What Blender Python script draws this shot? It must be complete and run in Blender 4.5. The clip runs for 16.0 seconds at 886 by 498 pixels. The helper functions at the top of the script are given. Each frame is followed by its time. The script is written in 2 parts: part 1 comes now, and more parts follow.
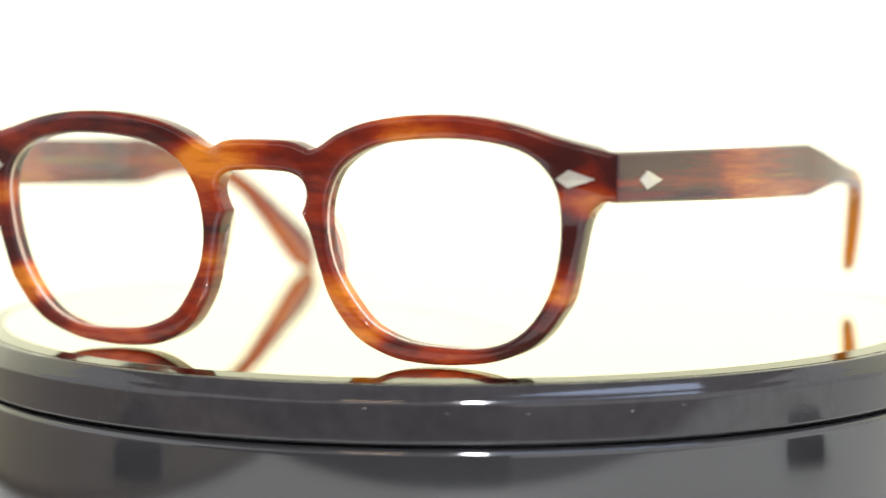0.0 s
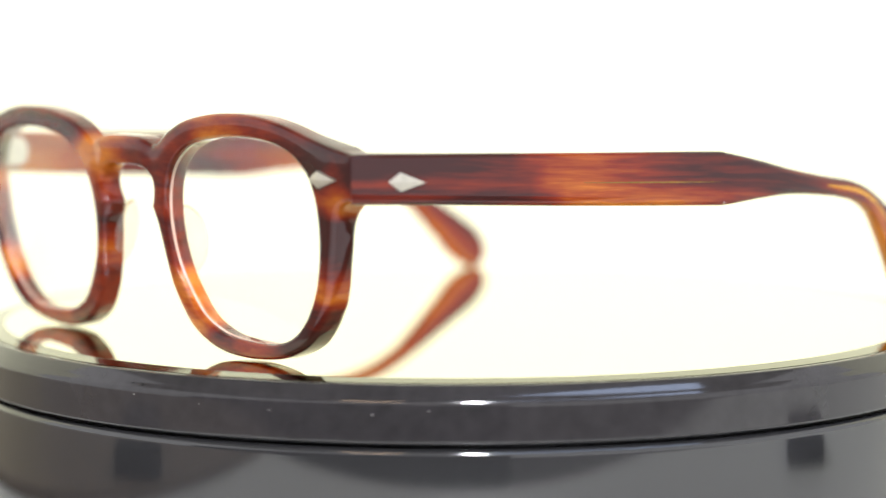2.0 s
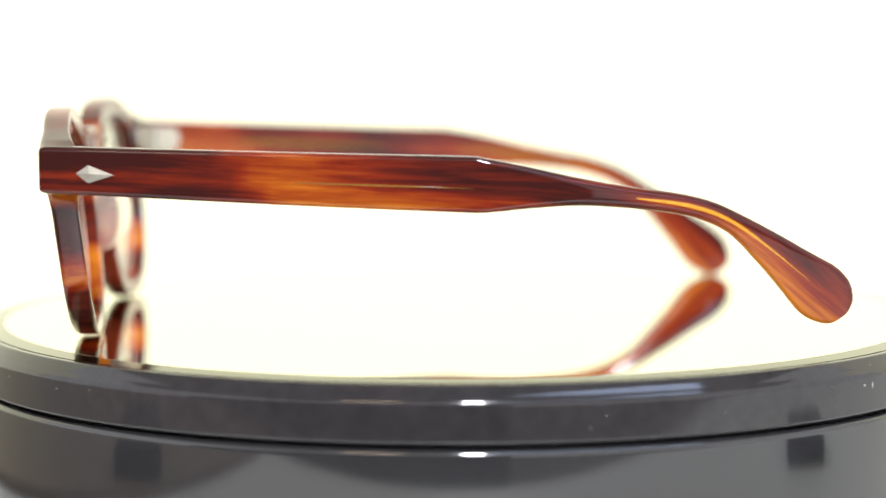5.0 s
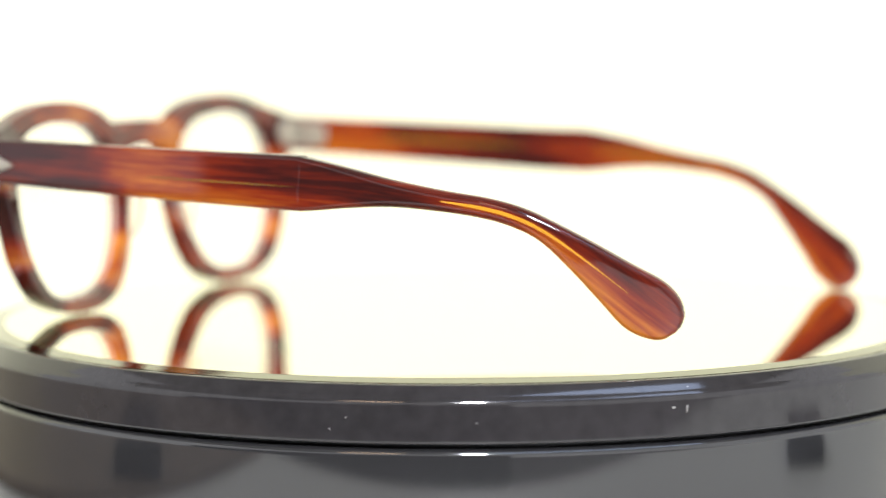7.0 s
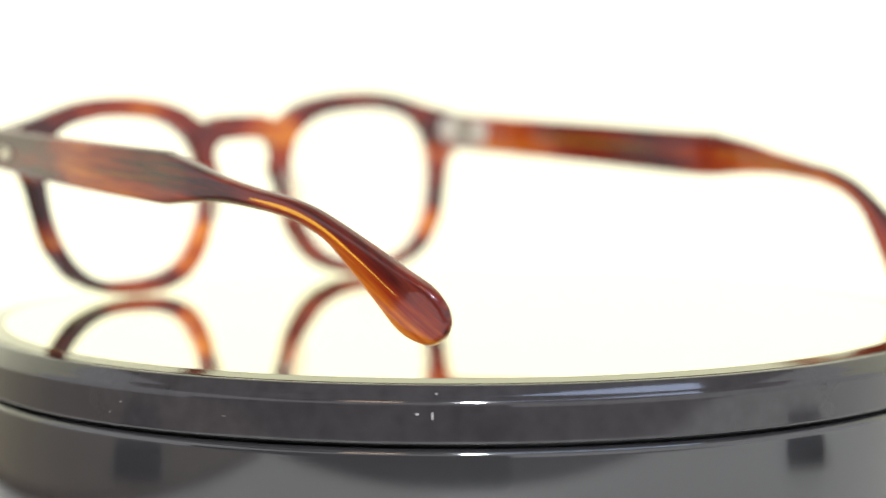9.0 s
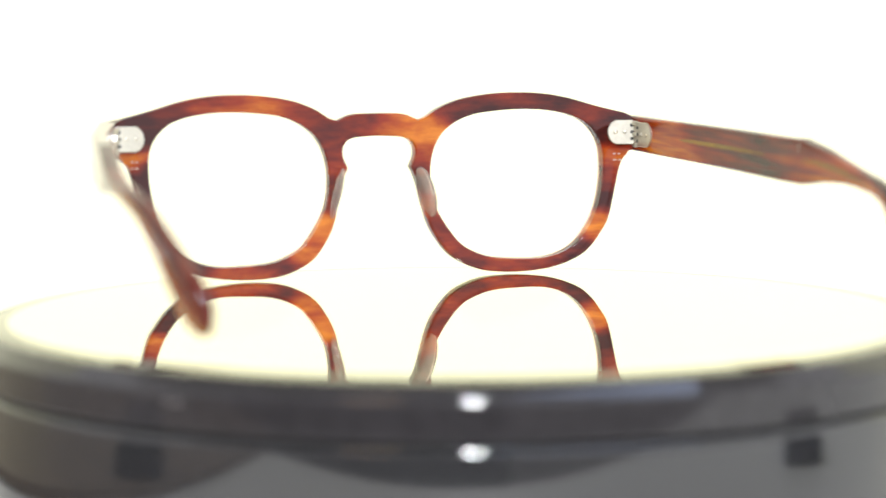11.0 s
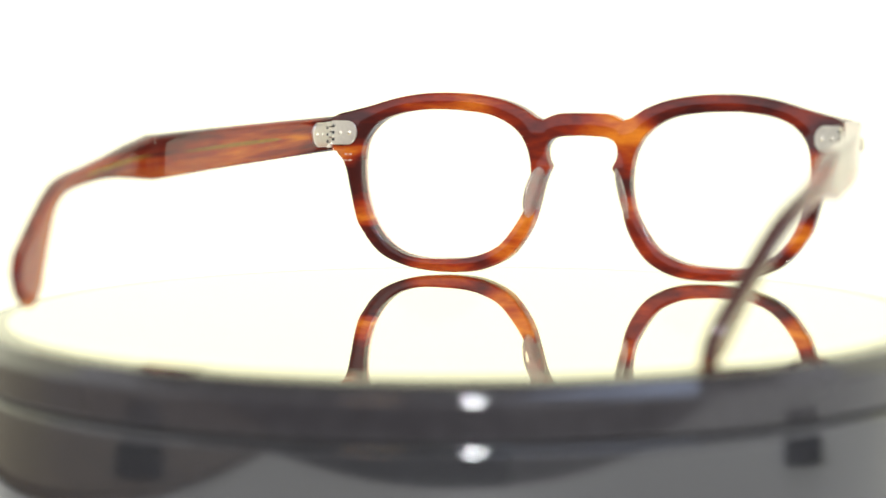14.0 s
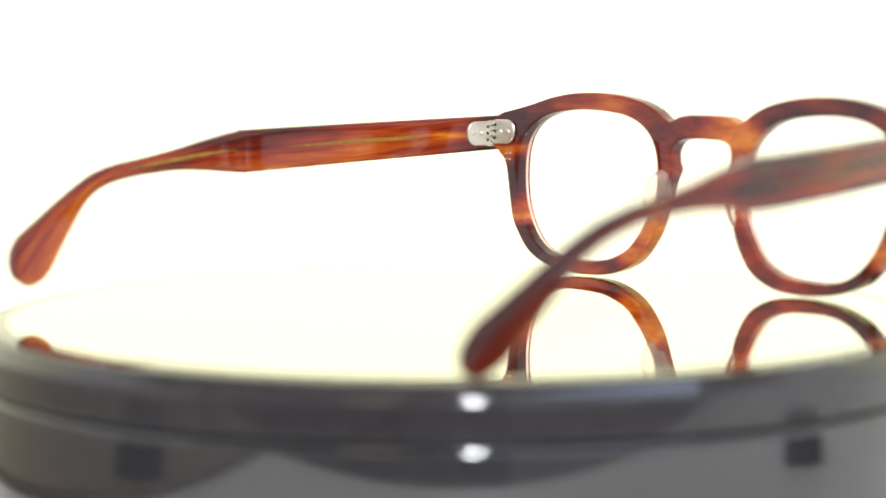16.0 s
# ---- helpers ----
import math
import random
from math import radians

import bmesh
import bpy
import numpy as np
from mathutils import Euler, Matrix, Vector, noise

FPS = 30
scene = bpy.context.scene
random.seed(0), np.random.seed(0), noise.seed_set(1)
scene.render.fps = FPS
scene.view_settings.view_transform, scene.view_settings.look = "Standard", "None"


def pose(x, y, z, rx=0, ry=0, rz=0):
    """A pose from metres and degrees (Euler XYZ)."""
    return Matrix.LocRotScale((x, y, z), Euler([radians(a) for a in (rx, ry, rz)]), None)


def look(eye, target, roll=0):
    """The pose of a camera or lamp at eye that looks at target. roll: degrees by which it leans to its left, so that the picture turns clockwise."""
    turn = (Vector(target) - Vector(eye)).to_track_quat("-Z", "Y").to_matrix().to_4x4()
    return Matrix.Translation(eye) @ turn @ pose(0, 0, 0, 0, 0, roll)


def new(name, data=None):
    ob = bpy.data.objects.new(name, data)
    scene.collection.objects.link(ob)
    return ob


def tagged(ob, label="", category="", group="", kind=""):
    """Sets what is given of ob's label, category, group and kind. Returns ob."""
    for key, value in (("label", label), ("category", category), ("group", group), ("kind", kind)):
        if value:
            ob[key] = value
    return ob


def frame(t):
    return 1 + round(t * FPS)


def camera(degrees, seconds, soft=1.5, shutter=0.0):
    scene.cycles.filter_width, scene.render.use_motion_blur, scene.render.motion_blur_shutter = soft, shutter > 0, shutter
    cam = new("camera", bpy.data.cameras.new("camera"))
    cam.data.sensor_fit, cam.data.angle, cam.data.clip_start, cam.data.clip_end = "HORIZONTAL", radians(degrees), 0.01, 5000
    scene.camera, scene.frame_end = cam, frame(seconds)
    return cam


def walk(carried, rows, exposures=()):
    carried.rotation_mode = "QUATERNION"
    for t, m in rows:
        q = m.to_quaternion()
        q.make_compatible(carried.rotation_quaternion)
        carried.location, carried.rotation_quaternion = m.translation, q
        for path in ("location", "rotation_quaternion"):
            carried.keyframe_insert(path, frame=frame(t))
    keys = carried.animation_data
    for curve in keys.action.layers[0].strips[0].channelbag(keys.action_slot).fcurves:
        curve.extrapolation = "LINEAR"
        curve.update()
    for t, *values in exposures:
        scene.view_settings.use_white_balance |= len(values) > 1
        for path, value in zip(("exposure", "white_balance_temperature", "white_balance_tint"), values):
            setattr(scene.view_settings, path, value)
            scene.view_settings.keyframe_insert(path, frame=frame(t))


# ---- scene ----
MM = 0.001
cam = camera(22.10, 16.0, soft=1.5, shutter=0.5)

# The camera stands still and looks slightly down at the turntable; as the focus is pulled back its eye shifts 3 mm.
EYE = Vector((0.0, -0.5006, 0.0599))
_yaw, _pitch = radians(-0.4165), radians(5.269)
AHEAD = Vector((math.sin(_yaw) * math.cos(_pitch), math.cos(_yaw) * math.cos(_pitch), -math.sin(_pitch)))
STAND = look(EYE, EYE + AHEAD, -0.19)
STAND_BACK = look(EYE - AHEAD * 0.003, EYE + AHEAD, -0.19)
walk(cam, [(0.0, STAND), (4.6, STAND), (9.2, STAND), (11.3, STAND_BACK), (13.6, STAND_BACK), (16.0, STAND_BACK)])

# ---- world and lights ----
world = bpy.data.worlds.new("studio_surround")
scene.world = world
world.use_nodes = True
world.node_tree.nodes["Background"].inputs["Color"].default_value = (0.965, 0.967, 0.985, 1)
world.node_tree.nodes["Background"].inputs["Strength"].default_value = 1.20


def area_lamp(name, eye, target, width, height, watts, colour):
    data = bpy.data.lights.new(name, "AREA")
    data.shape, data.size, data.size_y = "RECTANGLE", width, height
    data.energy, data.color = watts, colour
    ob = new(name, data)
    ob.matrix_world = look(eye, target)
    return ob


area_lamp("ceiling_lamp", (0.10, -1.72, 1.26), (0, 0, 0), 0.14, 0.36, 52, (0.94, 0.96, 1.0))
area_lamp("cool_window_panel", (0.86, -1.30, 1.85), (0, 0, 0), 2.1, 0.30, 13.0, (0.56, 0.69, 1.0))
area_lamp("warm_lamp", (-0.62, -1.62, 1.30), (0, 0, 0), 0.45, 0.18, 4.0, (1.0, 0.72, 0.48))

# ---- materials ----


def material(name):
    m = bpy.data.materials.new(name)
    m.use_nodes = True
    return m, m.node_tree, m.node_tree.nodes["Principled BSDF"]


def node(tree, kind, **values):
    n = tree.nodes.new(kind)
    for key, value in values.items():
        n.inputs[key.replace("_", " ")].default_value = value
    return n


def ramp_node(tree, stops):
    n = tree.nodes.new("ShaderNodeValToRGB")
    el = n.color_ramp.elements
    el.remove(el[1])
    el[0].position, el[0].color = stops[0][0], (*stops[0][1], 1)
    for p, c in stops[1:]:
        el.new(p).color = (*c, 1)
    return n


def plain(name, colour, rough, metal=0.0, bump=0.0, scale=400.0, vary=0.15):
    m, tree, b = material(name)
    co = tree.nodes.new("ShaderNodeTexCoord")
    n1 = node(tree, "ShaderNodeTexNoise", Scale=scale, Detail=4.0)
    n2 = node(tree, "ShaderNodeTexNoise", Scale=scale * 0.07, Detail=3.0)
    mix = node(tree, "ShaderNodeMath")
    mix.operation = "ADD"
    tree.links.new(co.outputs["Object"], n1.inputs["Vector"])
    tree.links.new(co.outputs["Object"], n2.inputs["Vector"])
    tree.links.new(n1.outputs["Fac"], mix.inputs[0])
    tree.links.new(n2.outputs["Fac"], mix.inputs[1])
    half = node(tree, "ShaderNodeMath")
    half.operation = "MULTIPLY"
    half.inputs[1].default_value = 0.5
    tree.links.new(mix.outputs[0], half.inputs[0])
    r = ramp_node(tree, [(0.3, [c * (1 - vary) for c in colour]), (0.7, [min(1, c * (1 + vary)) for c in colour])])
    tree.links.new(half.outputs[0], r.inputs["Fac"])
    tree.links.new(r.outputs["Color"], b.inputs["Base Color"])
    rr = node(tree, "ShaderNodeMapRange")
    rr.inputs["To Min"].default_value, rr.inputs["To Max"].default_value = rough * 0.75, rough * 1.25
    tree.links.new(n2.outputs["Fac"], rr.inputs["Value"])
    tree.links.new(rr.outputs["Result"], b.inputs["Roughness"])
    b.inputs["Metallic"].default_value = metal
    if bump:
        bp = node(tree, "ShaderNodeBump", Strength=bump, Distance=0.0002)
        tree.links.new(n1.outputs["Fac"], bp.inputs["Height"])
        tree.links.new(bp.outputs["Normal"], b.inputs["Normal"])
    return m


def acetate(name, stretch, offset, streaks=0.2, spread=0.45):
    """Polished tortoise acetate: streaks of amber and rust in dark maroon, drawn out along the grain; "tone" places the large clouds."""
    m, tree, b = material(name)
    grain = tree.nodes.new("ShaderNodeAttribute")
    grain.attribute_name = "grain"
    mp = tree.nodes.new("ShaderNodeMapping")
    mp.inputs["Scale"].default_value = stretch
    mp.inputs["Location"].default_value = offset
    tree.links.new(grain.outputs["Vector"], mp.inputs["Vector"])
    broad = node(tree, "ShaderNodeTexNoise", Scale=1.0, Detail=2.5, Roughness=0.55, Distortion=0.6)
    fine = node(tree, "ShaderNodeTexNoise", Scale=4.0, Detail=3.0, Roughness=0.6, Distortion=0.3)
    tree.links.new(mp.outputs["Vector"], broad.inputs["Vector"])
    tree.links.new(mp.outputs["Vector"], fine.inputs["Vector"])
    tone = tree.nodes.new("ShaderNodeAttribute")
    tone.attribute_name = "tone"
    value = tone.outputs["Fac"]
    for source, much in ((broad, spread), (fine, streaks)):
        centred = node(tree, "ShaderNodeMath")
        centred.operation = "SUBTRACT"
        centred.inputs[1].default_value = 0.5
        tree.links.new(source.outputs["Fac"], centred.inputs[0])
        add = node(tree, "ShaderNodeMath")
        add.operation = "MULTIPLY_ADD"
        add.inputs[1].default_value = much
        tree.links.new(centred.outputs[0], add.inputs[0])
        tree.links.new(value, add.inputs[2])
        value = add.outputs[0]
    r = ramp_node(tree, [(0.40, (0.058, 0.012, 0.010)), (0.48, (0.140, 0.017, 0.010)), (0.58, (0.29, 0.031, 0.010)),
                         (0.67, (0.46, 0.086, 0.011)), (0.79, (0.74, 0.235, 0.020))])
    tree.links.new(value, r.inputs["Fac"])
    # light passes into the body of the acetate; the polished skin mirrors the room
    tree.nodes.remove(b)
    body = tree.nodes.new("ShaderNodeBsdfDiffuse")
    glow = tree.nodes.new("ShaderNodeBsdfTranslucent")
    skin = node(tree, "ShaderNodeBsdfGlossy", Roughness=0.022)
    skin.inputs["Color"].default_value = (0.97, 0.95, 1.0, 1)
    fresnel = node(tree, "ShaderNodeFresnel", IOR=1.52)
    inner, both = tree.nodes.new("ShaderNodeMixShader"), tree.nodes.new("ShaderNodeMixShader")
    inner.inputs["Fac"].default_value = 0.42
    tree.links.new(r.outputs["Color"], body.inputs["Color"])
    tree.links.new(r.outputs["Color"], glow.inputs["Color"])
    tree.links.new(body.outputs["BSDF"], inner.inputs[1])
    tree.links.new(glow.outputs["BSDF"], inner.inputs[2])
    tree.links.new(fresnel.outputs["Fac"], both.inputs["Fac"])
    tree.links.new(inner.outputs["Shader"], both.inputs[1])
    tree.links.new(skin.outputs["BSDF"], both.inputs[2])
    tree.links.new(both.outputs["Shader"], tree.nodes["Material Output"].inputs["Surface"])
    return m


ACETATE_FRONT = acetate("tortoise_acetate_front", (45, 45, 150), (0.3, 0.0, 0.63), 0.22, 0.46)
ACETATE_TEMPLE = acetate("tortoise_acetate_temple", (60, 15, 230), (0.1, 0.2, 0.7), 0.34, 0.62)
SILVER = plain("satin_silver", (0.72, 0.69, 0.60), 0.33, 1.0, 0.1, 900)
STEEL = plain("polished_rivet_silver", (0.66, 0.62, 0.54), 0.42, 1.0, 0.05, 700)
CORE_DULL = plain("olive_core_streak", (0.21, 0.105, 0.012), 0.15, 0.0, 0.0, 500, 0.4)
CORE = plain("amber_core_streak", (0.66, 0.30, 0.025), 0.15, 0.0, 0.0, 500)
BLACK = plain("glossy_black_plastic", (0.026, 0.024, 0.026), 0.085, 0.0, 0.02, 300, 0.3)
BASE_BLACK = plain("worn_black_plastic", (0.022, 0.022, 0.024), 0.07, 0.0, 0.0, 260, 0.15)
BASE_BLACK.node_tree.nodes["Principled BSDF"].inputs["IOR"].default_value = 1.80
BLACK.node_tree.nodes["Principled BSDF"].inputs["IOR"].default_value = 1.46
BLACK.node_tree.nodes["Principled BSDF"].inputs["Coat Weight"].default_value = 0.3
BLACK.node_tree.nodes["Principled BSDF"].inputs["Coat Roughness"].default_value = 0.05
DARK = plain("matt_black_rubber", (0.010, 0.010, 0.011), 0.5)
DUST = plain("pale_dust", (0.42, 0.41, 0.40), 0.7)
LENS_EDGE = plain("pale_lens_edge", (0.66, 0.44, 0.34), 0.25, 0.0, 0.0, 300, 0.12)
ENGRAVE = plain("worn_engraving", (0.42, 0.25, 0.17), 0.5)
WHITE = plain("white_table_laminate", (0.84, 0.84, 0.83), 0.4, 0.0, 0.05, 120, 0.03)
FLOOR = plain("grey_brown_floor", (0.15, 0.135, 0.125), 0.5, 0.0, 0.1, 40, 0.2)
WOOD = plain("dark_brown_wood", (0.20, 0.15, 0.115), 0.4, 0.0, 0.1, 90, 0.3)
CEILING = plain("grey_ceiling_paint", (0.42, 0.415, 0.41), 0.9, 0.0, 0.1, 40, 0.06)
GREY = plain("dim_grey_paint", (0.15, 0.145, 0.15), 0.8, 0.0, 0.1, 60, 0.1)

MIRROR, _t, _b = material("mirror_silver")
_b.inputs["Base Color"].default_value = (0.95, 0.935, 0.715, 1)
_b.inputs["Metallic"].default_value, _b.inputs["Roughness"].default_value = 1.0, 0.004
MIRROR_EDGE, _t, _b = material("greenish_mirror_bevel")
_b.inputs["Base Color"].default_value = (0.13, 0.126, 0.07, 1)
_b.inputs["Metallic"].default_value, _b.inputs["Roughness"].default_value = 1.0, 0.06
LENS, _t, _b = material("clear_lens")
_b.inputs["Base Color"].default_value = (1.0, 1.0, 1.0, 1)
_b.inputs["Transmission Weight"].default_value, _b.inputs["Roughness"].default_value = 1.0, 0.0
_b.inputs["IOR"].default_value = 1.33
PAD, _t, _b = material("clear_blush_acetate")
_b.inputs["Base Color"].default_value = (1.0, 0.88, 0.80, 1)
_b.inputs["Transmission Weight"].default_value, _b.inputs["Roughness"].default_value = 0.87, 0.02
_b.inputs["IOR"].default_value = 1.16
# The backdrop is no lamp; emission in its material makes it glow white.
BACKDROP, _t, _b = material("glowing_white_backdrop")
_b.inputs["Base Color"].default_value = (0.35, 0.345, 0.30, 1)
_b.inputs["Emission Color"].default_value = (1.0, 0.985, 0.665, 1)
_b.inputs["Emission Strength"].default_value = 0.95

# ---- mesh helpers ----


def part(name, bm, mat, parent, label="", smooth=35):
    me = bpy.data.meshes.new(name)
    bmesh.ops.recalc_face_normals(bm, faces=bm.faces[:])
    bm.to_mesh(me)
    bm.free()
    me.materials.append(mat)
    if smooth:
        me.shade_smooth()
        me.set_sharp_from_angle(angle=radians(smooth))
    ob = new(name, me)
    ob.parent = parent
    return tagged(ob, label)


def thing(name, label, category, kind="", group=""):
    return tagged(new(name), label, category, group, kind)


def lathe(profile, steps=256, closed=False):
    """Turns a profile of (radius, height) round the z axis."""
    bm = bmesh.new()
    rings = []
    for r, z in profile:
        if r < 1e-9:
            rings.append([bm.verts.new((0, 0, z))])
        else:
            rings.append([bm.verts.new((r * math.cos(2 * math.pi * k / steps), r * math.sin(2 * math.pi * k / steps), z))
                          for k in range(steps)])
    pairs = list(zip(rings, rings[1:])) + ([(rings[-1], rings[0])] if closed else [])
    for a, b in pairs:
        for k in range(steps):
            q = [a[k % len(a)], a[(k + 1) % len(a)], b[(k + 1) % len(b)], b[k % len(b)]]
            q = list(dict.fromkeys(q))
            if len(q) > 2:
                bm.faces.new(q)
    return bm


def arc(cx, cz, r, a0, a1, n=5):
    return [(cx + r * math.cos(radians(a0 + (a1 - a0) * k / n)), cz + r * math.sin(radians(a0 + (a1 - a0) * k / n)))
            for k in range(n + 1)]


def flow(points, closed, n=5, corners=()):
    """A smooth line through control points; the named ones stay corners."""
    out, count = [], len(points)
    spans = count if closed else count - 1
    pick = (lambda k: points[k % count]) if closed else (lambda k: points[max(0, min(count - 1, k))])
    for k in range(spans):
        p0, p1, p2, p3 = (np.array(pick(k + j), float) for j in (-1, 0, 1, 2))
        if k in corners:
            p0 = 2 * p1 - p2
        if (k + 1) % count in corners:
            p3 = 2 * p2 - p1
        for j in range(n):
            t = j / n
            out.append(0.5 * (2 * p1 + (p2 - p0) * t + (2 * p0 - 5 * p1 + 4 * p2 - p3) * t * t
                              + (3 * p1 - p0 - 3 * p2 + p3) * t ** 3))
    if not closed:
        out.append(np.array(points[-1], float))
    return out


def inset(loop, d):
    """The closed loop moved by d to its left side."""
    p = np.array(loop)
    tangent = np.roll(p, -1, 0) - np.roll(p, 1, 0)
    tangent /= np.linalg.norm(tangent, axis=1)[:, None] + 1e-12
    return p + d * np.stack([-tangent[:, 1], tangent[:, 0]], 1)


def box(bm, sx, sy, sz, m=Matrix(), bevel=0.0):
    made = bmesh.ops.create_cube(bm, size=1, matrix=m @ Matrix.Diagonal((sx, sy, sz, 1)))["verts"]
    if bevel:
        edges = list({e for v in made for e in v.link_edges})
        bmesh.ops.bevel(bm, geom=edges, offset=bevel, segments=2, profile=0.5, affect="EDGES")
    return bm


# ---- structure ----
def build_structure():
    bm = bmesh.new()
    box(bm, 3.0, 2.35, 0.03, pose(0, 0.928, -0.0615), 0.004)
    top = tagged(part("table_top", bm, WHITE, None, "white laminate table top under the turntable", 0), "", "table", "", "structure")
    for x in (-1.4, 1.4):
        for y in (-0.16, 2.0):
            part("table_leg", box(bmesh.new(), 0.05, 0.05, 0.722, pose(x, y, -0.4385), 0.004), WHITE, top, "", 0)
    bm = bmesh.new()
    rows = [(0.36, -0.0455)] + [(0.40 + 0.40 * math.sin(a), 0.3545 - 0.40 * math.cos(a)) for a in np.linspace(0.1, math.pi / 2, 16)] + [(0.80, 0.6), (0.80, 1.2), (0.80, 1.9)]
    front = [[bm.verts.new((x, y, z)) for x in (-2.6, 2.6)] for y, z in rows]
    back = [[bm.verts.new((x, y + 0.01, z)) for x in (-2.6, 2.6)] for y, z in rows]
    for s in (front, back):
        for a, b in zip(s, s[1:]):
            bm.faces.new((a[0], a[1], b[1], b[0]))
    tagged(part("backdrop", bm, BACKDROP, None, "warm white studio backdrop behind the table, made to glow", 80), "", "backdrop", "", "structure")
    # Unseen slab overhead, added to block the surround's light and dim upper edges.
    bm = bmesh.new()
    box(bm, 5.0, 4.6, 0.06, pose(0, -0.9, 2.03))
    tagged(part("ceiling", bm, CEILING, None, "unseen light grey ceiling slab, added to hold back light from above", 0), "", "ceiling", "", "structure")
    bm = bmesh.new()
    box(bm, 14.0, 14.0, 0.05, pose(0, 0, -0.825))
    tagged(part("floor", bm, FLOOR, None, "grey-brown floor below the white table", 0), "", "floor", "", "structure")
    # Unseen panel behind the camera, added to darken what rim and temples mirror.
    bm = bmesh.new()
    box(bm, 4.65, 0.04, 1.4, pose(-1.875, -2.4, -0.1))
    tagged(part("dark_reflection_panel", bm, GREY, None, "unseen dim grey panel behind the camera, added to darken reflections", 0), "", "wall", "", "structure")


# ---- turntable ----
RIM = 106.8


def build_base():
    base = thing("pedestal", "round glossy black plastic pedestal standing on a white table", "pedestal")
    prof = [(0, -12.0), (100, -12.0)] + arc(105.2, -13.3, 1.3, 80, 3, 8) + [(106.5, -13.6), (106.5, -18), (106.5, -44)] \
        + arc(105.5, -45.4, 1.0, 0, -90, 4) + [(0, -46.4)]
    part("body", lathe([(r * MM, z * MM) for r, z in prof]), BASE_BLACK, base)
    bm = lathe([(r * MM, z * MM) for r, z in [(60, -11.2), (103.2, -11.2), (103.2, -11.99), (60, -11.99)]], 128, True)
    part("bearing_ring", bm, DARK, base, "matt black ring in the gap under the platter")
    return base


def build_block(x, y, azimuth, width, length):
    """A flat black rubber block that lies on the table beside the pedestal."""
    ob = part("rubber_block", box(bmesh.new(), width, length, 0.008, Matrix(), 0.0015), DARK, None)
    ob.matrix_world = pose(x, y, -0.0464 + 0.004 + (0.004 if x < 0 else 0.0), 0, 0, azimuth)
    return tagged(ob, "flat matt black rubber block lying on the white table", "block", "blocks beside the pedestal")


def build_mat():
    """A brown wooden board that lies on the table beside the pedestal."""
    ob = part("wooden_board", box(bmesh.new(), 0.42, 0.40, 0.004, Matrix(), 0.0012), WOOD, None)
    ob.matrix_world = pose(-0.372, -0.043, -0.0444)
    return tagged(ob, "thin dark brown wooden board on the white table", "board")


def build_platter():
    top = thing("turntable", "round turning turntable platter with mirror top and black rim", "turntable")
    prof = [(103.3, -9.0), (103.3, -1.0), (103.6, -0.74), (104.4, -0.70)] + [(104.8, -0.82), (104.9, -0.93), (105.9, -2.538), (106.0, -2.7)] \
        + arc(RIM - 2.2, -4.4, 2.2, 30, 0, 8) + [(RIM, -4.6), (RIM, -10.4)] + arc(RIM - 0.5, -10.6, 0.5, 0, -90, 4) + [(95, -11.1), (95, -9.0)]
    part("rim", lathe([(r * MM, z * MM) for r, z in prof], 384, True), BLACK, top, "glossy black bevelled plastic rim")
    part("mirror", lathe([(0, -0.0003), (99.3 * MM, -0.0003), (99.3 * MM, -0.003), (0, -0.003)], 256), MIRROR, top, "bright round mirror plate", 30)
    ring = [(99.32, -0.32), (103.2, -0.66), (103.2, -4), (99.32, -4)]
    part("mirror_bevel", lathe([(r * MM, z * MM) for r, z in ring], 256, True), MIRROR_EDGE, top, "greenish bevelled edge of the mirror", 30)
    marks = [(44.85, -5.9, 0.30, 1.9), (43.4, -5.6, 0.7, 0.5), (45.2, -2.2, 0.5, 0.3)]
    for k in range(14):
        marks.append((random.uniform(-160, 200), random.uniform(-9, -4.6), random.uniform(0.15, 0.4), random.uniform(0.15, 0.35)))
    for deg, z, w, h in marks:
        bm = bmesh.new()
        r = RIM - 0.02 if z < -4 else 105.65
        bmesh.ops.create_icosphere(bm, subdivisions=1, radius=0.5 * MM)
        bmesh.ops.transform(bm, matrix=Matrix.Rotation(radians(deg), 4, "Z") @ Matrix.Translation((r * MM, 0, z * MM))
                            @ Matrix.Diagonal((0.12, w, h, 1)), verts=bm.verts[:])
        part("scratch", bm, DUST, top, "tiny pale scuff on the black rim")
    return top


# ---- eyeglasses ----
OUTER = [(0, 41.5), (5.4, 41.4), (7.8, 41.0), (10.7, 39.7), (13, 40.5), (16.5, 42.7), (22, 44.8), (29.4, 46.1), (36.7, 46.5),
         (44, 46.2), (51, 45), (58.3, 42.9), (65.5, 41.1), (71.0, 40.0), (71.4, 31.2), (67.9, 31.0), (65.3, 29.3), (64.0, 26.2),
         (63.1, 22.7), (60.8, 13.9), (58.6, 10.0), (55.8, 6.4), (52.2, 3.6), (46.1, 1.3), (40, 0.35), (33.5, 0.1), (26.8, 0.7),
         (21.6, 2.5), (17.8, 5), (14.8, 8.8), (12.6, 13), (11.2, 18), (9.8, 24), (8.3, 27.7), (9.3, 30), (9.5, 32.3),
         (8.5, 34.3), (6.3, 35.3), (3, 35.6), (0, 35.7)]
CORNERS = (2, 3, 13, 14, 33)
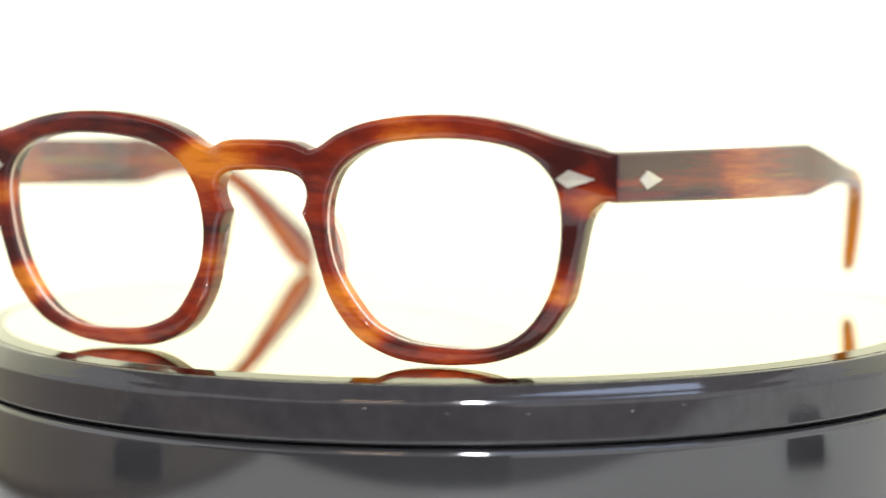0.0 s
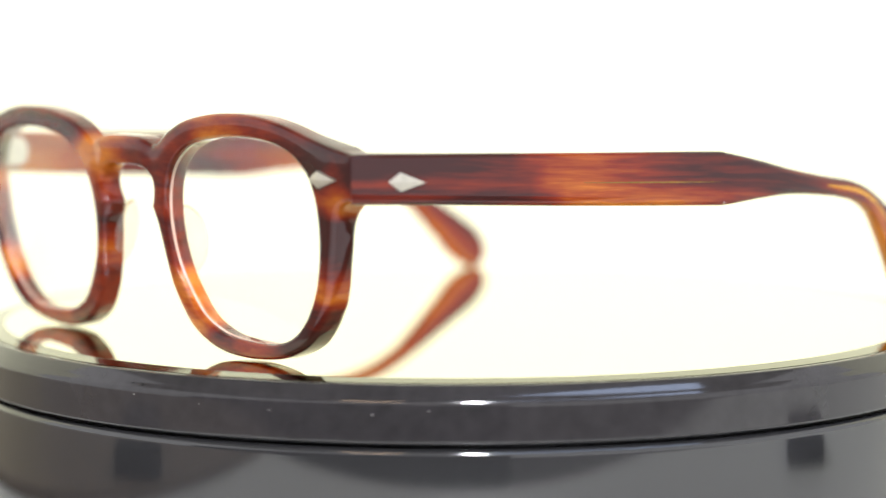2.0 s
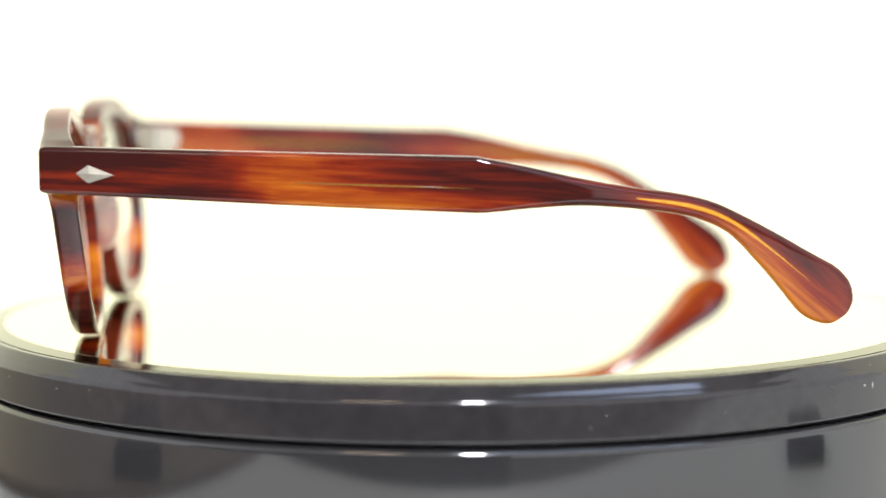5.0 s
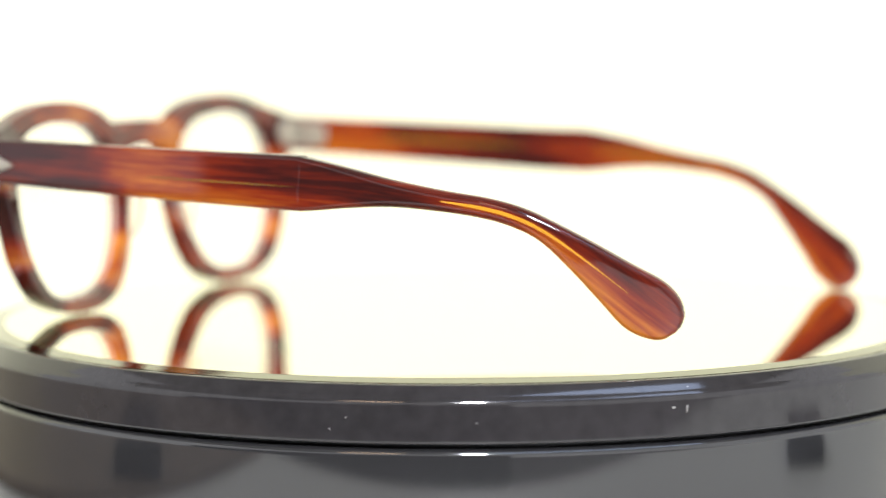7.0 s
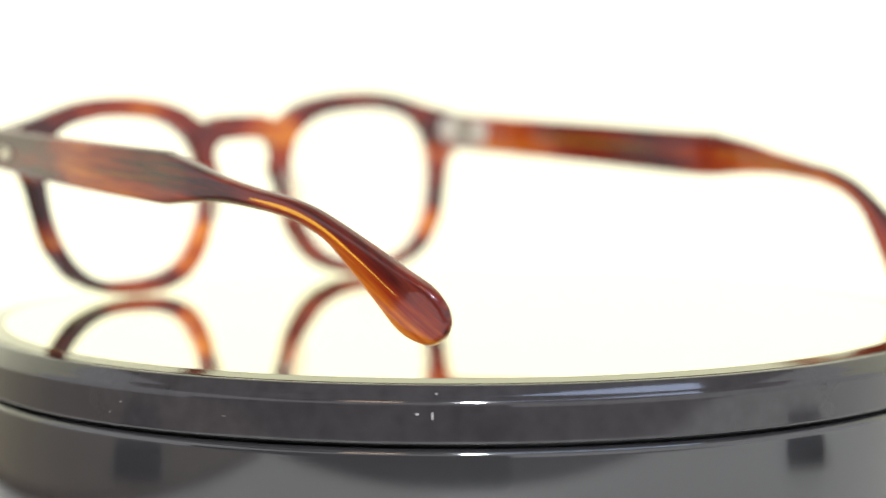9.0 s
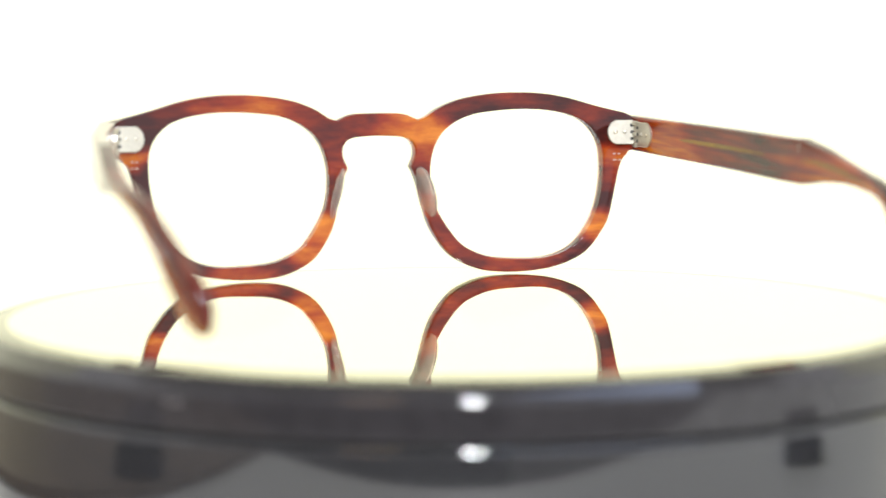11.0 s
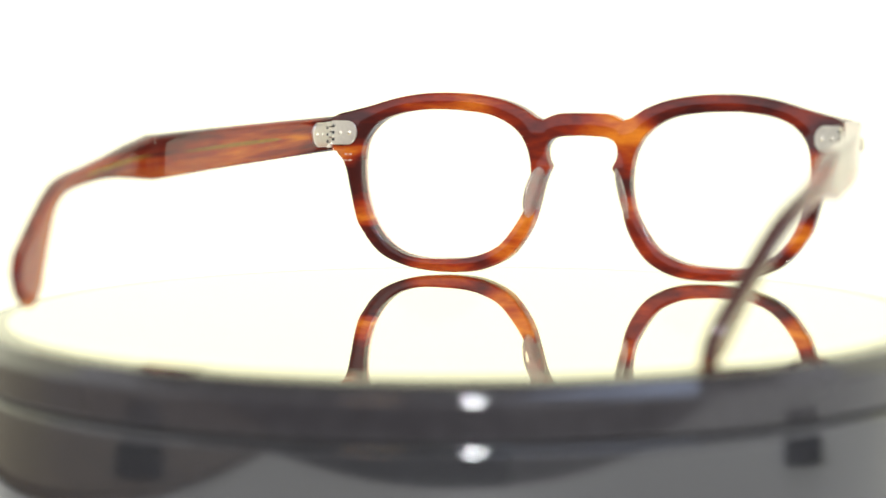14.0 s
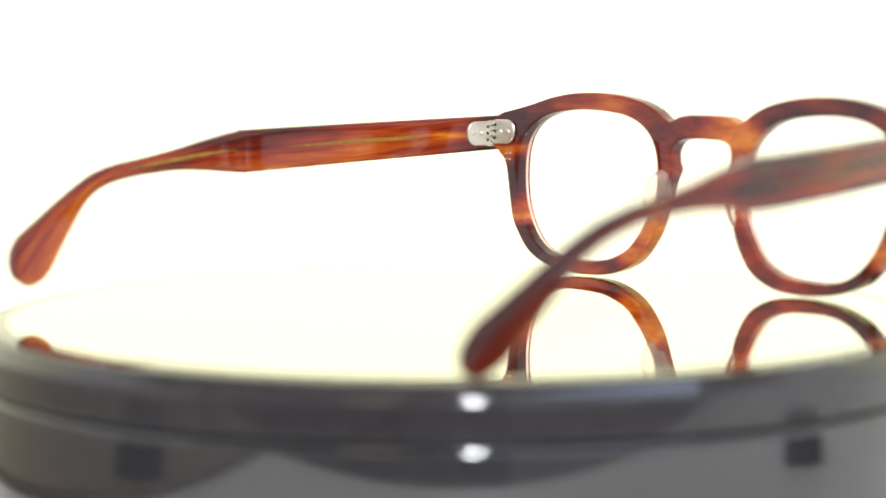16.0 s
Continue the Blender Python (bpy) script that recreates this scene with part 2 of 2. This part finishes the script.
OPENING = [(43, 42.4), (36.7, 42.5), (30.9, 42.1), (25, 41.2), (20, 39.1), (16.3, 36), (14.1, 32), (13.1, 27.5), (13.1, 22.6),
           (14.2, 17.4), (16.4, 13), (20.1, 8), (23.7, 5.5), (29, 3.7), (36, 3.1), (43, 3.2), (48.7, 4.8), (53, 7.9), (56.4, 12.5),
           (58.6, 17.7), (59.8, 23.5), (60.1, 29.2), (59.6, 33), (58, 36.3), (54.8, 39.4), (49.7, 41.4)]
TILT = 0.115
# Clouds of the front's acetate: across, height and tone, from dark maroon (0.42) to amber (0.76).
CLOUDS_LEFT = [(-3, 39, 0.67), (4, 39, 0.60), (8, 38, 0.55), (11, 37, 0.52), (13, 34, 0.50), (17, 41, 0.56), (23, 43.5, 0.60), (29, 44, 0.69), (38, 44.5, 0.63),
               (46, 44, 0.57), (53, 42, 0.48), (60, 38, 0.44), (69, 36, 0.47), (66, 31.4, 0.70), (61.5, 26, 0.45), (61, 20, 0.46), (58.5, 15.5, 0.70),
               (55.5, 9, 0.47), (50, 4, 0.48), (42, 1.5, 0.59), (35, 1.5, 0.60), (28, 2.5, 0.51), (20.5, 6, 0.69), (16, 11, 0.67), (11.5, 22, 0.53), (11, 29, 0.62)]
CLOUDS_RIGHT = [(-10, 38, 0.71), (-14, 37.5, 0.73), (-12.5, 31, 0.60), (-19, 42, 0.49), (-27, 44.5, 0.50), (-38, 44.5, 0.51), (-47, 44, 0.50), (-55, 41, 0.53),
                (-61, 37, 0.49), (-68, 36, 0.50), (-64, 29.5, 0.69), (-62, 25, 0.55), (-60.5, 20, 0.46), (-57, 11.5, 0.71), (-52, 5, 0.50), (-43, 1.5, 0.58),
                (-32, 1.5, 0.60), (-23, 4, 0.51), (-16, 11, 0.55), (-12.5, 17, 0.62), (-11, 24, 0.50)]


def cloud_tone(x, z):
    """The tone of the front's acetate, eased between its clouds."""
    p = np.array(CLOUDS_LEFT + CLOUDS_RIGHT)
    w = np.exp(-((p[:, 0] - x) ** 2 / 18.0 + (p[:, 1] - z) ** 2 / 10.0)) + 1e-12
    return 0.56 + 1.45 * (float((w * p[:, 2]).sum() / w.sum()) - 0.575)


def end_piece(x, z):
    """1 at the thick end pieces that carry the hinges, 0 elsewhere."""
    return min(max((abs(x) - 58) / 8, 0), 1) * min(max((z - 27) / 5, 0), 1)


def back_y(x, z):
    """The back face of the front: bowed round the face and leaning back towards the cheeks, in millimetres."""
    return -2.7 + (3.0 + 0.8 * end_piece(x, z)) * (x / 64) ** 2 + TILT * (36 - z)


def thick(x, z):
    return 5.0 + 0.2 * (x / 64) ** 2 + 1.3 * end_piece(x, z)


def at_depth(x, z, v):
    """A point of the front, v from 0 on its front face to 1 on its back face; the ends are cut to a mitre."""
    mitre = max(0.0, abs(x) - 66.0) / 5.2
    # the bridge stands a little proud between its two folds
    step = -0.4 * (1 - v) * min(max((10.0 - abs(x)) / 2.2, 0), 1) * (1 if z > 33.5 else 0)
    return Vector((x - math.copysign(3.8 * v * mitre, x), back_y(x, z) - thick(x, z) * (1 - v) + step, z)) * MM


def build_front(parent):
    half = flow(OUTER, False, 5, CORNERS)
    outer = [p for p in half] + [np.array((-p[0], p[1])) for p in half[-2:0:-1]]
    hole = list(inset(flow(OPENING, True, 5), 0.4))
    loops = [outer, hole, [np.array((-p[0], p[1])) for p in hole[::-1]]]
    bm = bmesh.new()
    tone = bm.verts.layers.float.new("tone")
    grain = bm.verts.layers.float_vector.new("grain")
    # rounded edges: tight outside, a wider eased edge towards the lens
    turns = np.linspace(0, math.pi / 2, 6)
    outside = [(1.25 * (1 - math.sin(a)), 1.25 * (1 - math.cos(a))) for a in turns]
    inside = [(0.70 * (1 - math.sin(a)), 1.05 * (1 - math.cos(a))) for a in turns]
    caps = ([], [])
    for loop in loops:
        area = sum(a[0] * b[1] - b[0] * a[1] for a, b in zip(loop, loop[1:] + loop[:1]))
        sign = (1 if area > 0 else -1) * (1 if loop is outer else -1)
        levels = []
        rings = outside if loop is outer else inside
        for side in (0, 1):
            ordered = rings if side == 0 else rings[::-1]
            for d, e in ordered:
                # the back edges are only just broken
                d, e = (d, e) if side == 0 else (d * 0.5, e * 0.5)
                pts = inset(loop, sign * d)
                vs = []
                for x, z in pts:
                    v = e / thick(x, z)
                    vert = bm.verts.new(at_depth(x, z, v if side == 0 else 1 - v))
                    vert[tone] = cloud_tone(x, z)
                    vert[grain] = vert.co
                    vs.append(vert)
                levels.append(vs)
        n = len(loop)
        for a, b in zip(levels, levels[1:]):
            for k in range(n):
                bm.faces.new((a[k], a[(k + 1) % n], b[(k + 1) % n], b[k]))
        caps[0].append(levels[0])
        caps[1].append(levels[-1])
    bm.edges.ensure_lookup_table()
    for side in caps:
        edges = []
        for vs in side:
            for k in range(len(vs)):
                edges.append(bm.edges.get((vs[k], vs[(k + 1) % len(vs)])))
        bmesh.ops.triangle_fill(bm, use_beauty=True, use_dissolve=False, edges=edges)
    return part("front_frame", bm, ACETATE_FRONT, parent, "tortoise acetate front with keyhole bridge", 50)


def build_lens(parent, side):
    hole = [np.array((side * p[0], p[1])) for p in inset(flow(OPENING, True, 3), 0.4)]
    centre = np.mean(hole, 0)
    bm = bmesh.new()
    sheets = []
    for v in (0.20, 0.42):
        rings = []
        for f in (1.012, 0.8, 0.55, 0.3):
            row = []
            for p in hole:
                x, z = centre + (p - centre) * f
                dome = 1.3 * (1 - f * f)
                c = at_depth(x, z, v)
                row.append(bm.verts.new((c.x, c.y - dome * MM, c.z)))
            rings.append(row)
        c = at_depth(*centre, v)
        mid = bm.verts.new((c.x, c.y - 1.3 * MM, c.z))
        n = len(hole)
        for a, b in zip(rings, rings[1:]):
            for k in range(n):
                bm.faces.new((a[k], a[(k + 1) % n], b[(k + 1) % n], b[k]))
        for k in range(n):
            bm.faces.new((rings[-1][k], rings[-1][(k + 1) % n], mid))
        sheets.append(rings[0])
    a, b = sheets
    for k in range(len(a)):
        bm.faces.new((a[k], a[(k + 1) % len(a)], b[(k + 1) % len(a)], b[k]))
    ob = part("lens", bm, LENS, parent, "clear thin spectacle lens")
    ob.visible_shadow = False
    # ground edge of the lens, pale where it sits in the rim
    rim = inset(hole, 0.07 * side)
    bm2 = bmesh.new()
    rows = [[bm2.verts.new(at_depth(x, z, v)) for x, z in rim] for v in (0.26, 0.34, 0.46)]
    for a, b in zip(rows, rows[1:]):
        for k in range(len(a)):
            bm2.faces.new((a[k], a[(k + 1) % len(a)], b[(k + 1) % len(a)], b[k]))
    part("lens_edge", bm2, LENS_EDGE, ob, "pale ground edge of the lens")
    return ob


# Centre line of the wearer's left temple: along, height, half height, across, half thickness, roundness.
TEMPLE = [(-4.4, 35.6, 4.1, 69.15, 1.7, 0.28), (-4.05, 35.6, 4.5, 69.2, 2.1, 0.28), (9, 35.2, 4.6, 71.5, 2.1, 0.28), (43, 34.05, 4.95, 77.0, 2.0, 0.28), (74, 33.05, 5.25, 79.7, 1.9, 0.28),
          (78, 32.85, 5.15, 80.05, 1.9, 0.3), (82, 32.65, 4.65, 80.35, 1.9, 0.36), (88, 32.3, 3.75, 80.7, 1.9, 0.5), (97, 31.5, 2.55, 80.9, 1.9, 0.7), (107, 30.3, 2.0, 80.7, 1.8, 0.8),
          (115, 29.2, 1.95, 80.2, 1.8, 0.8), (121, 27.6, 2.0, 79.3, 1.8, 0.75), (126.5, 24.9, 2.2, 78.0, 1.75, 0.65), (132.8, 20.3, 3.35, 76.2, 1.7, 0.55),
          (138.1, 16.0, 4.5, 74.6, 1.65, 0.5), (142.5, 12.4, 5.55, 73.2, 1.6, 0.5), (145.1, 10.4, 5.35, 72.3, 1.5, 0.55), (147.1, 8.8, 4.4, 71.6, 1.35, 0.65),
          (148.4, 7.8, 2.9, 71.2, 1.1, 0.8), (149.0, 7.3, 0.9, 71.1, 0.7, 1.0)]


def temple_line():
    return np.array(flow(TEMPLE, False, 9))


# Tone along each temple, outer and inner face: millimetres from the hinge, tone.
LEFT_OUTER = [(0, 0.48), (30, 0.49), (36, 0.65), (48, 0.68), (58, 0.62), (68, 0.56), (76, 0.52), (96, 0.53), (108, 0.57), (120, 0.61), (136, 0.62), (148, 0.63)]
LEFT_INNER = [(0, 0.48), (8, 0.54), (14, 0.64), (40, 0.65), (58, 0.59), (70, 0.54), (86, 0.58), (112, 0.61), (126, 0.65), (148, 0.65)]
RIGHT_OUTER = [(0, 0.48), (22, 0.52), (36, 0.48), (52, 0.57), (70, 0.50), (80, 0.46), (90, 0.57), (106, 0.52), (122, 0.49), (148, 0.47)]
RIGHT_INNER = [(0, 0.52), (6, 0.64), (24, 0.64), (32, 0.52), (62, 0.50), (72, 0.60), (96, 0.62), (114, 0.62), (124, 0.54), (148, 0.55)]


def temple_tone(side, y, height, across):
    """height and across run from -1 to 1 over the section; clouds slant, and the tone darkens towards the upper edge.
    """
    outer, inner = (LEFT_OUTER, LEFT_INNER) if side > 0 else (RIGHT_OUTER, RIGHT_INNER)
    reach = y + 5.0 * height
    o, i = (float(np.interp(reach, [p[0] for p in row], [p[1] for p in row])) for row in (outer, inner))
    f = 0.5 + 0.5 * max(-1.0, min(1.0, across))
    # the amber core glows through the bent end
    core = 0.14 * math.exp(-(height / 0.3) ** 2) * min(max((y - 104) / 8, 0), 1) * min(max((143 - y) / 14, 0), 1)
    # at the tip, light passing through the lower edge is put into the tone
    fade = 0.03 + 0.15 * min(max((y - 100) / 28, 0), 1)
    return 0.56 + 1.2 * (o * f + i * (1 - f) - 0.575) - fade * height + core


def build_temple(parent, side, droop):
    pts = temple_line()
    if side < 0:
        pts[:, 0] += 0.9 * np.clip(pts[:, 0] / 70, 0, 1)
        pts[:, 1] -= 2.5 * np.clip((pts[:, 0] - 112) / 35, 0, 1)
        pts[:, 1] += np.interp(pts[:, 0], (10, 70, 88, 122, 146), (0.0, 0.5, 1.1, 1.1, 0.5))
    bm = bmesh.new()
    rings = []
    tone = bm.verts.layers.float.new("tone")
    grain = bm.verts.layers.float_vector.new("grain")
    reach = 0.0
    # round the section: four eased corners, and a few steps down each flat face
    turns = []
    for q in range(4):
        turns += [(q, math.pi / 2 * (q + w / 6), 0.0) for w in range(7)]
        if q in (1, 3):
            turns += [(q, math.pi / 2 * (q + 1), w / 6) for w in range(1, 6)]
    n = len(turns)
    for k, (y, z, hh, x, ht, rnd) in enumerate(pts):
        a, b = pts[max(0, k - 1)], pts[min(len(pts) - 1, k + 1)]
        t = Vector((0, b[0] - a[0], b[1] - a[1])).normalized()
        reach += math.hypot(y - a[0], z - a[1])
        t = Vector((0, 1, 0)).lerp(t, min(max((y - 76) / 26, 0), 1)).normalized()
        up = Vector((0, -t.z, t.y))
        # the wearer's right tip is twisted, its upper edge turned outwards
        twist = radians(14) * min(max((y - 108) / 26, 0), 1) if side < 0 else 0.0
        r = min(hh, ht) * (0.25 + 0.75 * rnd)
        ring = []
        for q, ang, down in turns:
            cx = (ht - r) * (1, -1, -1, 1)[q] + r * math.cos(ang)
            cz = (hh - r) * (1, 1, -1, -1)[q] * (1 - 2 * down) + r * math.sin(ang)
            height, across = cz / hh, cx / ht
            flow_at = Vector((cx + side * 40, reach, cz)) * MM
            cx, cz = cx * math.cos(twist) + cz * math.sin(twist), cz * math.cos(twist) - cx * math.sin(twist)
            p = Vector((x + cx, y, z)) + up * cz
            # the hinge end is cut to a mitre
            p.y += float(np.interp(y, (-4.5, 9, 26), (1, 0.333, 0))) * 4.2 * (ht - cx) / (2 * ht)
            v = bm.verts.new(Vector((side * p.x, p.y, p.z)) * MM)
            v[tone] = temple_tone(side, y, height, across)
            v[grain] = flow_at
            ring.append(v)
        rings.append(ring)
    for a, b in zip(rings, rings[1:]):
        for j in range(n):
            bm.faces.new((a[j], a[(j + 1) % n], b[(j + 1) % n], b[j]))
    bm.faces.new(rings[0])
    bm.faces.new(rings[-1])
    ob = part("temple", bm, ACETATE_TEMPLE, parent, "tortoise acetate temple arm with paddle tip", 40)
    ob.matrix_basis = Matrix.Translation((0, 0, 0.036)) @ Matrix.Rotation(radians(-droop), 4, "X") \
        @ Matrix.Translation((side * 0.068, 0, 0)) @ Matrix.Rotation(radians(0.75 * droop), 4, "Z") @ Matrix.Translation((-side * 0.068, 0, -0.036))
    # slender streak where the core lies near the surface
    bm = bmesh.new()
    rows = []
    for k, (y, z, hh, x, ht, rnd) in enumerate(pts[:-1]):
        if 106 < y < 141:
            t = Vector((0, pts[k + 1][0] - pts[k - 1][0], pts[k + 1][1] - pts[k - 1][1])).normalized()
            up = Vector((0, -t.z, t.y))
            out = x + ht + (0.9 if side < 0 else 0.0) * min(max((y - 108) / 26, 0), 1) * -0.5
            w = 0.34 * math.sin(math.pi * ((y - 105) / 37) ** 0.75) ** 1.3 + 0.02
            mid = Vector((out, y, z)) + up * (0.05 * hh)
            rows.append([bm.verts.new(Vector((side * (q.x + dx), q.y, q.z)) * MM)
                         for dx, q in ((0.01, mid + up * w), (0.05, mid), (0.01, mid - up * w))])
    for a, b in zip(rows, rows[1:]):
        for j in (0, 1):
            bm.faces.new((a[j], b[j], b[j + 1], a[j + 1]))
    part("core_streak", bm, CORE, ob, "thin amber streak along the arm")
    # the core shows dimly through the inner and outer faces
    for first, last, wide, face, high in ((12, 66, 0.5, -1, 0.08), (80, 112, 0.5, -1, 0.15), (40, 77, 0.16, 1, -0.12)):
        bm = bmesh.new()
        rows = []
        for k, (y, z, hh, x, ht, rnd) in enumerate(pts[:-1]):
            if first <= y <= last:
                w = wide * math.sin(math.pi * (y - first + 1.5) / (last - first + 3))
                mid = Vector((x + face * ht, y, z + high * hh))
                rows.append([bm.verts.new(Vector((side * (mid.x + face * dx), mid.y, mid.z + dz)) * MM)
                             for dx, dz in ((0.01, w), (0.05, 0), (0.01, -w))])
        for a, b in zip(rows, rows[1:]):
            for j in (0, 1):
                bm.faces.new((a[j], b[j], b[j + 1], a[j + 1]))
        part("core_streak", bm, CORE_DULL, ob, "dull olive streak along the arm")
    # faceted diamond rivet on the outside
    rivet(ob, [Vector((side * x, y, z)) * MM for x, y, z in ((72.3, 2.0, 35.0), (72.9, 4.4, 36.6), (74.0, 9.3, 34.7), (72.9, 4.4, 33.2))],
          Vector((side, -0.16, 0)).normalized(), 0.55)
    # inner hinge plate
    hinge_plate(ob, side, True)
    return ob


def rivet(parent, ring, out, height):
    bm = bmesh.new()
    low = [bm.verts.new(p - out * 0.3 * MM) for p in ring]
    mid = [bm.verts.new(p + out * 0.3 * MM) for p in ring]
    centre = ring[0] * 0.30 + ring[2] * 0.20 + ring[1] * 0.25 + ring[3] * 0.25
    tip = bm.verts.new(centre + out * height * MM)
    for k in range(4):
        bm.faces.new((low[k], low[(k + 1) % 4], mid[(k + 1) % 4], mid[k]))
        bm.faces.new((mid[k], mid[(k + 1) % 4], tip))
    bm.faces.new(low)
    bmesh.ops.bevel(bm, geom=bm.edges[:], offset=0.06 * MM, segments=1, affect="EDGES")
    return part("rivet", bm, STEEL, parent, "faceted silver diamond rivet", 0)


def plate_mesh(length, height, depth):
    """A flat plate with one round end, from 0 to length along x."""
    bm = bmesh.new()
    r = height / 2
    ring = [(0, r), (length - r * 0.8, r)] + [(length - r * 0.8 + r * 0.8 * math.sin(a), r * math.cos(a)) for a in np.linspace(0.2, math.pi - 0.2, 9)] \
        + [(length - r * 0.8, -r), (0, -r)]
    f = bm.faces.new([bm.verts.new((x * MM, 0, z * MM)) for x, z in ring])
    made = bmesh.ops.extrude_face_region(bm, geom=[f])["geom"]
    bmesh.ops.translate(bm, verts=[v for v in made if isinstance(v, bmesh.types.BMVert)], vec=(0, depth * MM, 0))
    bmesh.ops.bevel(bm, geom=[e for e in bm.edges if e.calc_face_angle(0) > 1], offset=0.15 * MM, segments=1, affect="EDGES")
    return bm


def hinge_plate(parent, side, inner):
    bm = plate_mesh(7.4, 6.4, 0.8)
    if inner:
        z, y, x = 35.5, 3.2, 68.45
        turn = Matrix.Translation(Vector((side * x, y, z)) * MM) @ Matrix.Rotation(radians(90 - side * 9.5), 4, "Z")
        # plate runs along +y, its face turned to the inside
        if side < 0:
            turn = turn @ Matrix.Scale(-1, 4, (0, 1, 0))
    else:
        z = 35.9
        turn = Matrix.Translation(Vector((side * 68.2, back_y(68.2, z) + 0.05, z)) * MM) @ Matrix.Rotation(radians(side * 7.0), 4, "Z")
        if side > 0:
            turn = turn @ Matrix.Scale(-1, 4, (1, 0, 0))
        turn = turn @ Matrix.Rotation(radians(5.7), 4, "X")
    bmesh.ops.transform(bm, matrix=turn, verts=bm.verts[:])
    plate = part("hinge_plate", bm, SILVER, parent, "satin silver hinge plate")
    for at in (2.9, 5.4):
        bm = bmesh.new()
        bmesh.ops.create_uvsphere(bm, u_segments=12, v_segments=6, radius=0.55 * MM)
        bmesh.ops.transform(bm, matrix=turn @ Matrix.Translation((at * MM, 0.82 * MM, 0)) @ Matrix.Diagonal((1, 0.5, 1, 1)), verts=bm.verts[:])
        part("pin", bm, STEEL, plate)
    for k in (-1, 0, 1):
        slot = box(bmesh.new(), 0.8 * MM, 0.1 * MM, 0.75 * MM, turn @ Matrix.Translation((1.0 * MM, 0.82 * MM, 1.75 * k * MM)))
        part("slot", slot, DARK, plate, "dark slot in the hinge plate", 0)
    return plate


def build_hinge(parent, side):
    hinge_plate(parent, side, False)
    z0 = 32.6
    for k in range(5):
        bm = bmesh.new()
        bmesh.ops.create_cone(bm, cap_ends=True, segments=16, radius1=1.55 * MM, radius2=1.55 * MM, depth=1.2 * MM)
        bmesh.ops.bevel(bm, geom=[e for e in bm.edges if e.calc_face_angle(0) > 1], offset=0.15 * MM, segments=1, affect="EDGES")
        bmesh.ops.translate(bm, verts=bm.verts[:], vec=Vector((side * (68.7 + 0.35 * (k % 2)), 2.9, z0 + 1.42 * k)) * MM)
        part("hinge_knuckle", bm, SILVER, parent, "silver hinge barrel")
    bm = bmesh.new()
    bmesh.ops.create_cone(bm, cap_ends=True, segments=12, radius1=0.8 * MM, radius2=0.8 * MM, depth=7.4 * MM)
    bmesh.ops.translate(bm, verts=bm.verts[:], vec=Vector((side * 68.9, 2.9, 35.4)) * MM)
    part("hinge_screw", bm, STEEL, parent)


def build_pad(parent, side):
    bm = bmesh.new()
    bmesh.ops.create_uvsphere(bm, u_segments=28, v_segments=18, radius=1)
    m = Matrix.Translation(Vector((side * 11.7, 0.4, 21.3)) * MM) @ Matrix.Rotation(radians(-side * 14), 4, "Y") \
        @ Matrix.Rotation(radians(-side * 22), 4, "Z") @ Matrix.Diagonal((1.0 * MM, 3.7 * MM, 6.7 * MM, 1))
    bmesh.ops.transform(bm, matrix=m, verts=bm.verts[:])
    return part("nose_pad", bm, PAD, parent, "clear blush nose pad")


def build_eyeglasses():
    g = thing("eyeglasses", "tortoise acetate eyeglasses with keyhole bridge, open on a mirror platter", "eyeglasses")
    build_front(g)
    for side, droop in ((1, 0.0), (-1, 1.42)):
        build_lens(g, side)
        build_pad(g, side)
        z = 35.3
        ring = [Vector((side * x, back_y(x, zz) - thick(x, zz) - 0.25, zz)) * MM for x, zz in ((59.6, z), (61.9, z + 1.6), (66.8, z), (61.9, z - 1.6))]
        rivet(g, ring, Vector((side * -0.14, -1, -0.17)).normalized(), 0.55)
        build_hinge(g, side)
        for dx, dz, w in ((-0.9, 0.9, 0.7), (0.3, 0.9, 0.7), (-0.8, -0.7, 0.9), (0.5, -0.7, 0.8)):
            x, zz = 63.6 + dx, 29.4 + dz
            mark = box(bmesh.new(), w * MM, 0.08 * MM, 0.45 * MM, Matrix.Translation(Vector((side * x, back_y(x, zz) + 0.02, zz)) * MM)
                       @ Matrix.Rotation(radians(side * 6.6), 4, "Z") @ Matrix.Rotation(radians(5.7), 4, "X"))
            part("engraved_mark", mark, ENGRAVE, g, "tiny pale engraved mark", 0)
        build_temple(g, side, droop)
    return g


build_structure()
BASE = build_base()
build_mat()
build_block(-0.200, -0.127, -70, 0.036, 0.070)
build_block(0.228, -0.108, 75, 0.036, 0.042)
PLATTER = build_platter()
GLASSES = build_eyeglasses()

# Sharpness follows the lens's focus ring.
FOCUS = new("focus_mark")
cam.data.dof.use_dof = True
cam.data.dof.focus_object = FOCUS
cam.data.dof.aperture_fstop = 8.6


def motions():
    """The platter turns evenly clockwise and carries the eyeglasses; the focus is pulled from near to far."""
    times = [k / 10 for k in range(161)]
    turn = [(t, pose(0, 0, 0, 0, 0, -24.98 - 12.496 * t - 1.5 * min(max((t - 9.2) / 2.1, 0), 1))) for t in times]
    walk(PLATTER, turn)
    seat = pose(-0.0020, -0.0775, 0)
    walk(GLASSES, [(t, m @ seat) for t, m in turn])
    focus = [(0.0, 0.425), (2.4, 0.424), (2.95, 0.428), (3.45, 0.480), (4.2, 0.462), (6.0, 0.418), (9.4, 0.410), (11.0, 0.600), (16.0, 0.600)]
    walk(FOCUS, [(t, Matrix.Translation(EYE + AHEAD * d)) for t, d in focus])


motions()
